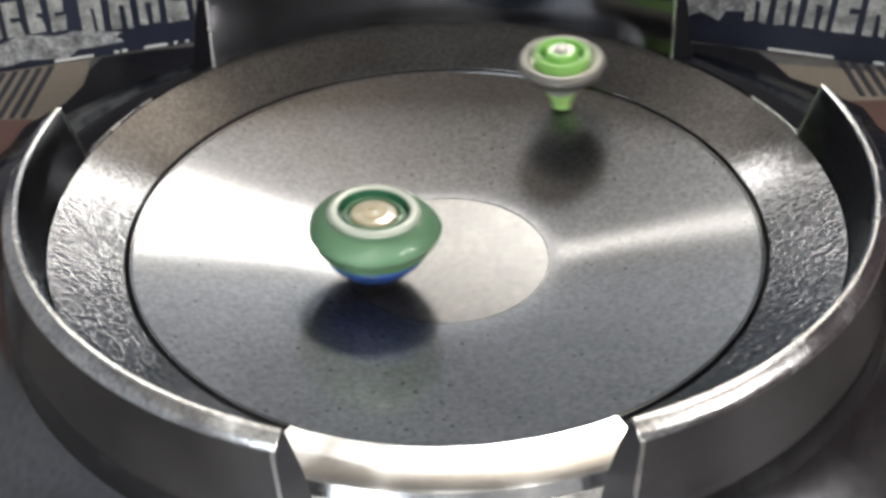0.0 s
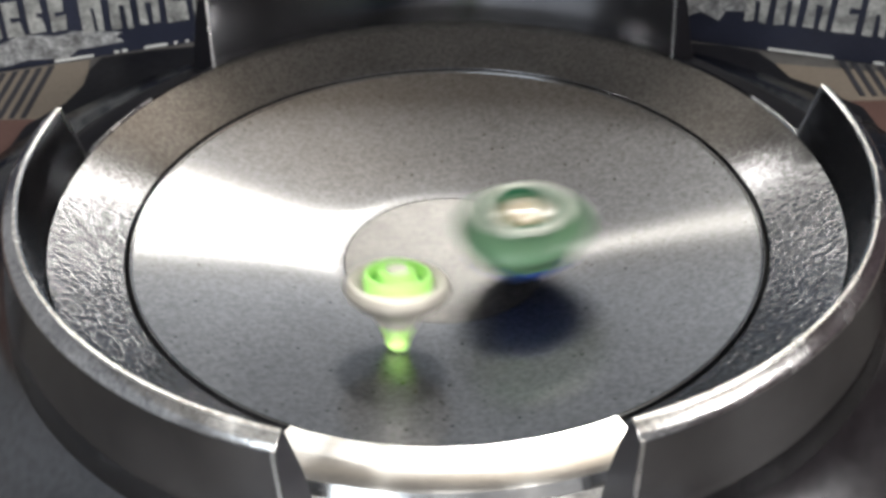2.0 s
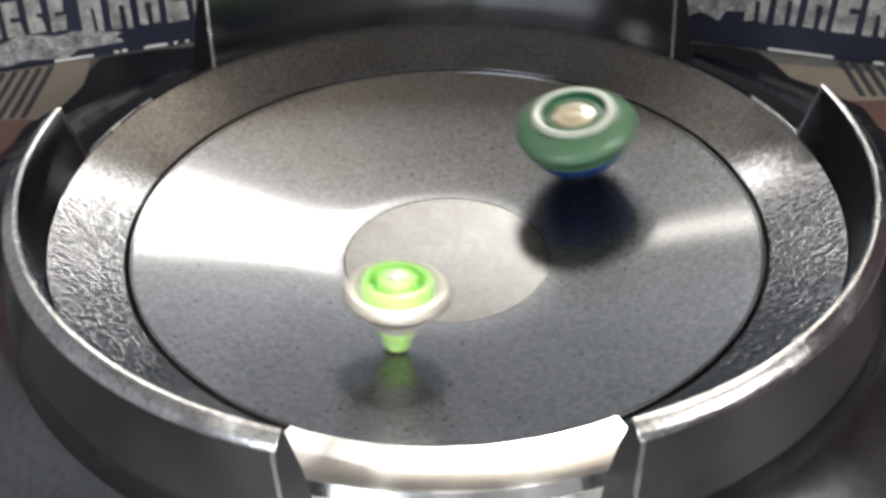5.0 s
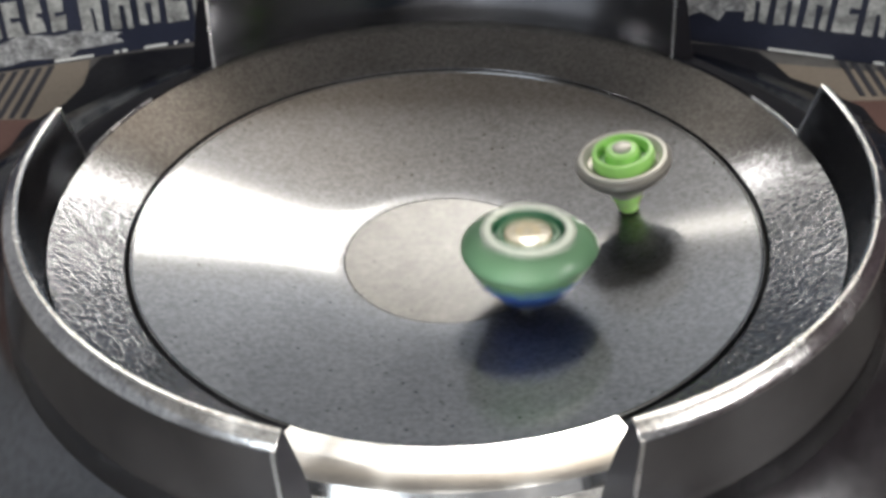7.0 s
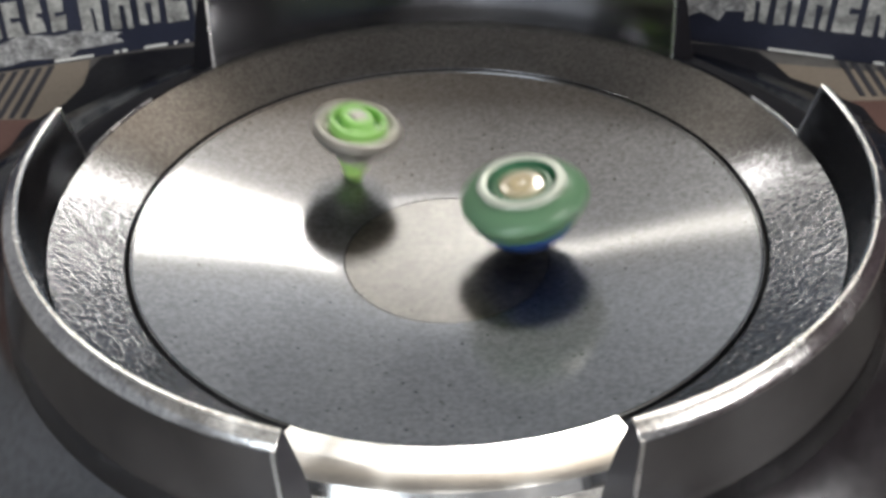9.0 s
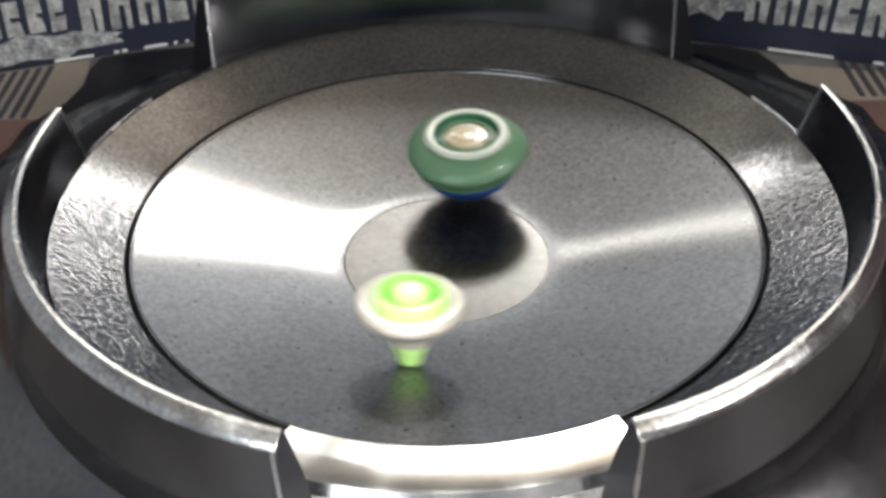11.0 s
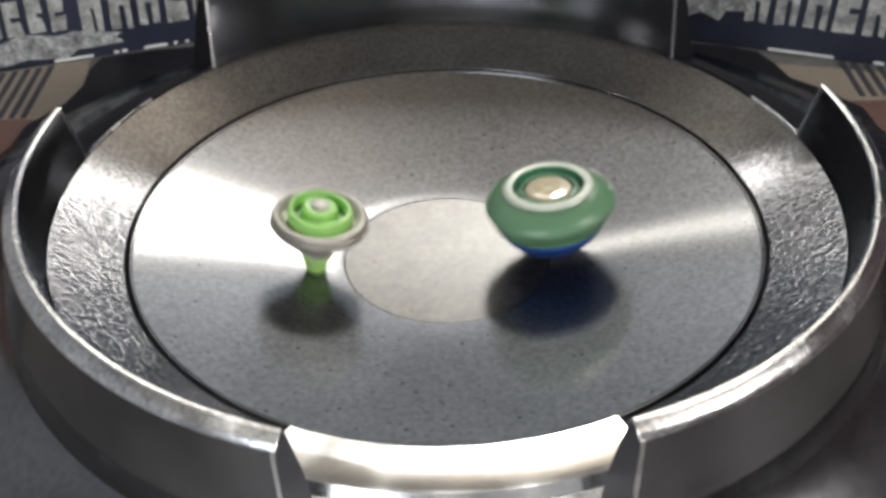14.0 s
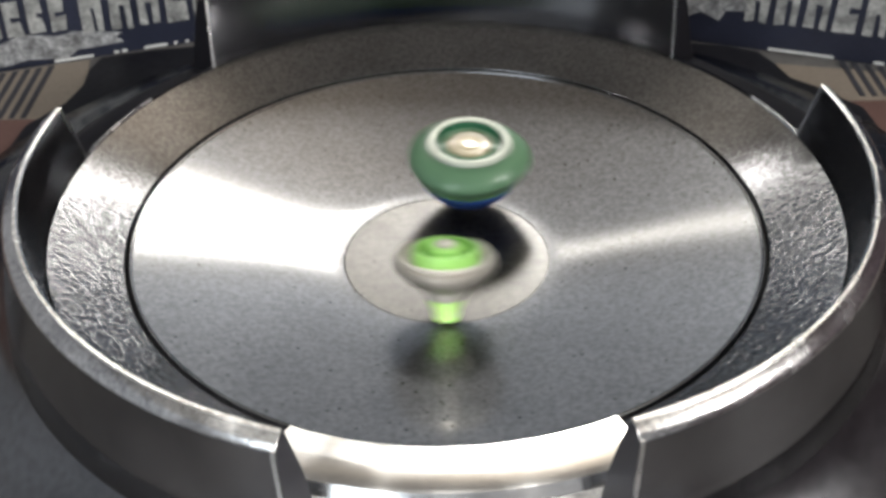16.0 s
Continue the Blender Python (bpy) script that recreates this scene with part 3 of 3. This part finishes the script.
def motions():
    walk(big_top, spun([
        (0, -0.0304, -0.0138, 0.051, 0.018), (0.1, -0.0280, -0.0079, 0.050, 0.029), (0.2, -0.0358, 0.0017, 0.047, 0.074),
        (0.3, -0.0404, 0.0065, 0.057, 0.071), (0.4, -0.0891, -0.0086, 0.081, 0.002), (0.5, -0.1058, -0.0290, 0.079, -0.023),
        (0.6, -0.0998, -0.0657, 0.057, 0.004), (0.7, -0.0828, -0.0850, 0.043, 0.039), (0.8, -0.0367, -0.0891, 0.030, 0.054),
        (0.9, -0.0118, -0.0768, 0.018, 0.027), (1, 0.0168, -0.0260, 0.017, -0.006), (1.1, 0.0214, -0.0045, -0.006, -0.010),
        (1.2, 0.0173, 0.0408, -0.041, -0.017), (1.3, 0.0091, 0.0604, -0.025, -0.071), (1.4, -0.0264, 0.0858, 0.043, -0.132),
        (1.5, -0.0439, 0.0880, 0.100, -0.119), (1.6, -0.0778, 0.0672, 0.140, -0.044), (1.7, -0.0865, 0.0435, 0.133, 0.018),
        (1.8, -0.0566, -0.0053, 0.068, 0.037), (1.9, -0.0270, -0.0151, 0.013, 0.012), (2, 0.0326, -0.0139, -0.047, -0.007),
        (2.1, 0.0619, -0.0036, -0.103, -0.001), (2.2, 0.0840, 0.0311, -0.119, -0.000), (2.3, 0.0865, 0.0498, -0.117, -0.030),
        (2.4, 0.0672, 0.0767, -0.086, -0.063), (2.5, 0.0439, 0.0822, -0.032, -0.058), (2.6, 0.0001, 0.0597, 0.019, -0.067),
        (2.7, -0.0098, 0.0368, 0.044, -0.074), (2.8, -0.0016, -0.0141, 0.024, 0.011), (2.9, 0.0126, -0.0440, -0.003, 0.103),
        (3, 0.0526, -0.0614, -0.031, 0.068), (3.1, 0.0743, -0.0550, -0.074, 0.013), (3.2, 0.0904, -0.0307, -0.103, 0.041),
        (3.3, 0.0872, -0.0169, -0.114, 0.044), (3.4, 0.0603, 0.0152, -0.087, -0.011), (3.5, 0.0374, 0.0209, -0.027, -0.041),
        (3.6, -0.0005, 0.0178, 0.014, -0.031), (3.7, -0.0183, 0.0069, 0.051, -0.011), (3.8, -0.0491, -0.0104, 0.092, 0.015),
        (3.9, -0.0573, -0.0228, 0.110, 0.031), (4, -0.0621, -0.0468, 0.121, 0.036), (4.1, -0.0557, -0.0624, 0.113, 0.027),
        (4.2, -0.0263, -0.0664, 0.051, -0.037), (4.35, 0.0020, -0.0560, -0.005, 0.090), (4.5, -0.0040, -0.0180, 0.010, 0.029),
        (4.65, 0.0060, 0.0240, -0.014, -0.038), (4.8, 0.0300, 0.0500, -0.072, -0.080), (5, 0.0620, 0.0520, -0.149, -0.083),
        (5.2, 0.0810, 0.0200, -0.194, -0.032), (5.4, 0.0800, -0.0200, -0.192, 0.032), (5.6, 0.0600, -0.0480, -0.144, 0.077),
        (5.8, 0.0460, -0.0400, -0.110, 0.064), (5.95, 0.0460, -0.0080, -0.110, 0.013), (6.1, 0.0360, 0.0280, -0.086, -0.045),
        (6.2, 0.0220, 0.0340, -0.053, -0.054), (6.3, 0.0041, 0.0164, 0.012, -0.006), (6.4, -0.0060, -0.0148, 0.011, 0.082),
        (6.5, -0.0096, -0.0235, 0.007, 0.069), (6.6, -0.0108, -0.0518, -0.007, 0.083), (6.7, -0.0047, -0.0606, -0.007, 0.084),
        (6.8, 0.0152, -0.0619, -0.004, 0.049), (6.9, 0.0248, -0.0581, -0.008, 0.064), (7, 0.0323, -0.0316, -0.014, 0.068),
        (7.1, 0.0274, -0.0159, -0.022, 0.047), (7.2, 0.0084, 0.0052, -0.010, 0.042), (7.3, -0.0021, 0.0141, 0.012, 0.003),
        (7.4, -0.0230, 0.0305, 0.034, -0.039), (7.5, -0.0340, 0.0351, 0.062, -0.028), (7.6, -0.0533, 0.0315, 0.082, 0.003),
        (7.7, -0.0612, 0.0241, 0.091, 0.028), (7.8, -0.0620, 0.0070, 0.092, 0.043), (7.9, -0.0555, -0.0015, 0.088, 0.036),
        (8, -0.0317, -0.0073, 0.074, 0.029), (8.1, -0.0142, 0.0077, 0.044, 0.001), (8.2, 0.0172, 0.0627, 0.009, -0.064),
        (8.3, 0.0201, 0.0741, -0.008, -0.106), (8.4, 0.0249, 0.0885, -0.013, -0.140), (8.5, 0.0250, 0.0896, -0.015, -0.167),
        (8.6, 0.0240, 0.0875, -0.008, -0.158), (8.7, 0.0236, 0.0782, -0.019, -0.134), (8.8, 0.0270, 0.0453, -0.060, -0.094),
        (8.9, 0.0290, 0.0329, -0.110, -0.052), (9, 0.0362, 0.0065, -0.140, -0.025), (9.1, 0.0377, -0.0042, -0.102, 0.003),
        (9.2, 0.0399, -0.0311, -0.148, 0.062), (9.41, 0.0193, -0.0467, -0.046, 0.075), (9.62, -0.0052, -0.0497, 0.013, 0.080),
        (9.83, -0.0280, -0.0408, 0.067, 0.065), (10.04, -0.0437, -0.0222, 0.105, 0.036), (10.25, -0.0485, 0.0013, 0.116, -0.002),
        (10.46, -0.0416, 0.0240, 0.100, -0.038), (10.67, -0.0248, 0.0405, 0.060, -0.065), (10.88, -0.0025, 0.0469, 0.006, -0.075),
        (11.09, 0.0200, 0.0420, -0.048, -0.067), (11.3, 0.0369, 0.0270, -0.045, 0.002), (11.4, 0.0487, 0.0115, -0.115, 0.011),
        (11.5, 0.0539, 0.0042, -0.165, 0.036), (11.6, 0.0556, -0.0086, -0.145, 0.050), (11.8, 0.0446, -0.0254, -0.095, 0.067),
        (12, 0.0227, -0.0368, -0.056, 0.093), (12.2, -0.0040, -0.0435, -0.004, 0.102), (12.4, -0.0256, -0.0375, 0.045, 0.103),
        (12.5, -0.0320, -0.0326, 0.075, 0.111), (12.6, -0.0405, -0.0202, 0.083, 0.095), (12.8, -0.0447, 0.0024, 0.087, 0.068),
        (13, -0.0382, 0.0228, 0.086, 0.053), (13.2, -0.0215, 0.0368, 0.059, 0.011), (13.4, -0.0002, 0.0404, 0.026, -0.023),
        (13.5, 0.0084, 0.0375, -0.011, -0.015), (13.6, 0.0246, 0.0301, -0.059, -0.001), (13.8, 0.0414, 0.0157, -0.089, 0.023),
        (14, 0.0453, -0.0008, -0.096, 0.051), (14.2, 0.0387, -0.0195, -0.095, 0.043), (14.4, 0.0249, -0.0347, -0.074, 0.038),
        (14.5, 0.0192, -0.0395, -0.046, 0.080), (14.6, 0.0057, -0.0426, -0.021, 0.106), (14.8, -0.0144, -0.0375, 0.012, 0.094),
        (15, -0.0308, -0.0273, 0.052, 0.092), (15.1, -0.0356, -0.0189, 0.085, 0.093), (15.2, -0.0421, -0.0047, 0.101, 0.086),
        (15.3, -0.0439, 0.0013, 0.103, 0.071), (15.4, -0.0410, 0.0175, 0.085, 0.048), (15.5, -0.0376, 0.0201, 0.110, 0.038),
        (15.6, -0.0299, 0.0280, 0.085, 0.033), (15.7, -0.0230, 0.0318, 0.061, -0.008), (15.8, -0.0081, 0.0405, 0.033, -0.066),
        (15.9, -0.0018, 0.0404, 0.020, -0.082), (16, 0.0101, 0.0388, 0.019, -0.059),
    ], 80))
    walk(tall_top, spun([
        (0, 0.0570, 0.0976, -0.039, -0.091), (0.1, 0.0418, 0.1034, -0.027, -0.172), (0.2, 0.0089, 0.0883, -0.009, -0.196),
        (0.3, -0.0022, 0.0727, -0.021, -0.196), (0.4, 0.0299, 0.0409, -0.059, -0.162), (0.5, 0.0532, 0.0251, -0.091, -0.085),
        (0.6, 0.0851, 0.0118, -0.122, -0.046), (0.7, 0.0968, 0.0074, -0.164, -0.073), (0.8, 0.1116, 0.0100, -0.216, -0.100),
        (0.9, 0.1111, 0.0115, -0.242, -0.081), (1, 0.0978, 0.0101, -0.225, -0.051), (1.1, 0.0847, 0.0044, -0.184, -0.043),
        (1.2, 0.0554, -0.0161, -0.148, -0.014), (1.3, 0.0420, -0.0289, -0.119, 0.044), (1.4, 0.0196, -0.0538, -0.076, 0.147),
        (1.5, 0.0115, -0.0682, -0.051, 0.230), (1.6, 0.0015, -0.0858, -0.040, 0.189), (1.7, -0.0017, -0.0904, -0.013, 0.150),
        (1.8, -0.0067, -0.0902, 0.005, 0.174), (1.9, -0.0093, -0.0828, 0.013, 0.219), (2, -0.0198, -0.0605, 0.038, 0.235),
        (2.1, -0.0280, -0.0464, 0.069, 0.147), (2.2, -0.0492, -0.0182, 0.096, 0.045), (2.3, -0.0608, -0.0068, 0.139, -0.005),
        (2.4, -0.0810, 0.0067, 0.185, -0.028), (2.5, -0.0882, 0.0117, 0.213, -0.038), (2.6, -0.0920, 0.0194, 0.227, -0.059),
        (2.7, -0.0893, 0.0214, 0.225, -0.073), (2.8, -0.0756, 0.0262, 0.213, -0.085), (2.9, -0.0647, 0.0321, 0.189, -0.105),
        (3, -0.0376, 0.0451, 0.146, -0.126), (3.1, -0.0233, 0.0527, 0.105, -0.160), (3.2, 0.0018, 0.0657, 0.085, -0.178),
        (3.3, 0.0118, 0.0709, 0.058, -0.205), (3.4, 0.0286, 0.0783, 0.007, -0.219), (3.5, 0.0355, 0.0796, -0.039, -0.190),
        (3.6, 0.0440, 0.0737, -0.069, -0.147), (3.7, 0.0468, 0.0605, -0.095, -0.095), (3.8, 0.0532, 0.0474, -0.121, -0.091),
        (3.9, 0.0562, 0.0371, -0.148, -0.090), (4, 0.0645, 0.0095, -0.173, -0.037), (4.1, 0.0671, -0.0020, -0.193, -0.002),
        (4.2, 0.0727, -0.0254, -0.207, 0.019), (4.41, 0.0532, -0.0510, -0.128, 0.082), (4.62, 0.0277, -0.0640, -0.066, 0.102),
        (4.83, 0.0007, -0.0665, -0.002, 0.106), (5.04, -0.0243, -0.0594, 0.058, 0.095), (5.25, -0.0445, -0.0445, 0.107, 0.071),
        (5.46, -0.0583, -0.0238, 0.140, 0.038), (5.67, -0.0641, 0.0007, 0.154, -0.001), (5.88, -0.0607, 0.0263, 0.146, -0.042),
        (6.09, -0.0477, 0.0497, 0.114, -0.080), (6.3, -0.0260, 0.0689, 0.096, -0.159), (6.4, -0.0073, 0.0558, 0.021, -0.073),
        (6.5, 0.0048, 0.0529, -0.019, -0.085), (6.6, 0.0317, 0.0455, -0.050, -0.124), (6.7, 0.0439, 0.0387, -0.084, -0.128),
        (6.8, 0.0648, 0.0302, -0.119, -0.107), (6.9, 0.0734, 0.0253, -0.155, -0.056), (7, 0.0800, 0.0214, -0.173, -0.023),
        (7.1, 0.0784, 0.0176, -0.174, -0.034), (7.2, 0.0682, 0.0075, -0.165, -0.021), (7.3, 0.0598, -0.0023, -0.147, 0.021),
        (7.4, 0.0433, -0.0230, -0.139, 0.069), (7.5, 0.0356, -0.0300, -0.128, 0.098), (7.6, 0.0198, -0.0502, -0.094, 0.091),
        (7.7, 0.0126, -0.0605, -0.061, 0.102), (7.8, 0.0025, -0.0672, -0.041, 0.132), (7.9, -0.0015, -0.0670, -0.020, 0.140),
        (8, -0.0088, -0.0587, 0.002, 0.172), (8.1, -0.0178, -0.0741, 0.009, 0.255), (8.2, -0.0233, -0.1103, 0.009, 0.293),
        (8.3, -0.0173, -0.1125, 0.019, 0.291), (8.4, -0.0023, -0.1044, 0.032, 0.270), (8.5, 0.0028, -0.0873, 0.031, 0.182),
        (8.6, 0.0014, -0.0517, 0.031, 0.093), (8.7, -0.0032, -0.0326, 0.055, 0.066), (8.8, -0.0202, 0.0073, 0.079, 0.064),
        (8.9, -0.0267, 0.0259, 0.105, 0.049), (9, -0.0428, 0.0570, 0.141, -0.022), (9.1, -0.0512, 0.0670, 0.160, -0.137),
        (9.2, -0.0641, 0.0789, 0.175, -0.229), (9.41, -0.0198, 0.0925, 0.048, -0.148), (9.62, 0.0226, 0.0856, -0.054, -0.137),
        (9.83, 0.0553, 0.0621, -0.133, -0.099), (10.04, 0.0734, 0.0287, -0.176, -0.046), (10.25, 0.0752, -0.0072, -0.180, 0.012),
        (10.46, 0.0620, -0.0393, -0.149, 0.063), (10.67, 0.0370, -0.0622, -0.089, 0.100), (10.88, 0.0048, -0.0722, -0.012, 0.116),
        (11.09, -0.0286, -0.0671, 0.069, 0.107), (11.3, -0.0574, -0.0448, 0.100, 0.090), (11.4, -0.0624, -0.0345, 0.140, 0.091),
        (11.5, -0.0621, -0.0234, 0.158, 0.058), (11.6, -0.0572, -0.0065, 0.149, 0.010), (11.8, -0.0423, 0.0289, 0.131, -0.019),
        (12, -0.0233, 0.0496, 0.098, -0.058), (12.2, 0.0035, 0.0680, 0.029, -0.117), (12.4, 0.0279, 0.0648, -0.045, -0.113),
        (12.5, 0.0348, 0.0604, -0.098, -0.073), (12.6, 0.0463, 0.0406, -0.140, -0.063), (12.8, 0.0568, 0.0119, -0.166, -0.038),
        (13, 0.0554, -0.0160, -0.152, 0.014), (13.2, 0.0405, -0.0385, -0.110, 0.071), (13.4, 0.0164, -0.0496, -0.071, 0.121),
        (13.5, 0.0082, -0.0513, -0.028, 0.141), (13.6, -0.0116, -0.0483, 0.032, 0.112), (13.8, -0.0376, -0.0339, 0.094, 0.055),
        (14, -0.0548, -0.0093, 0.135, 0.003), (14.2, -0.0576, 0.0181, 0.147, -0.035), (14.4, -0.0466, 0.0390, 0.136, -0.044),
        (14.5, -0.0397, 0.0467, 0.108, -0.054), (14.6, -0.0234, 0.0540, 0.058, -0.108), (14.8, 0.0056, 0.0539, -0.019, -0.113),
        (15, 0.0343, 0.0404, -0.080, -0.073), (15.1, 0.0412, 0.0344, -0.112, -0.092), (15.2, 0.0553, 0.0194, -0.149, -0.101),
        (15.3, 0.0605, 0.0108, -0.178, -0.081), (15.4, 0.0622, -0.0069, -0.189, -0.057), (15.5, 0.0620, -0.0145, -0.172, -0.016),
        (15.6, 0.0532, -0.0303, -0.132, 0.019), (15.7, 0.0464, -0.0349, -0.112, 0.054), (15.8, 0.0306, -0.0416, -0.101, 0.075),
        (15.9, 0.0208, -0.0430, -0.068, 0.114), (16, -0.0007, -0.0422, 0.007, 0.270),
    ], 76))


motions()
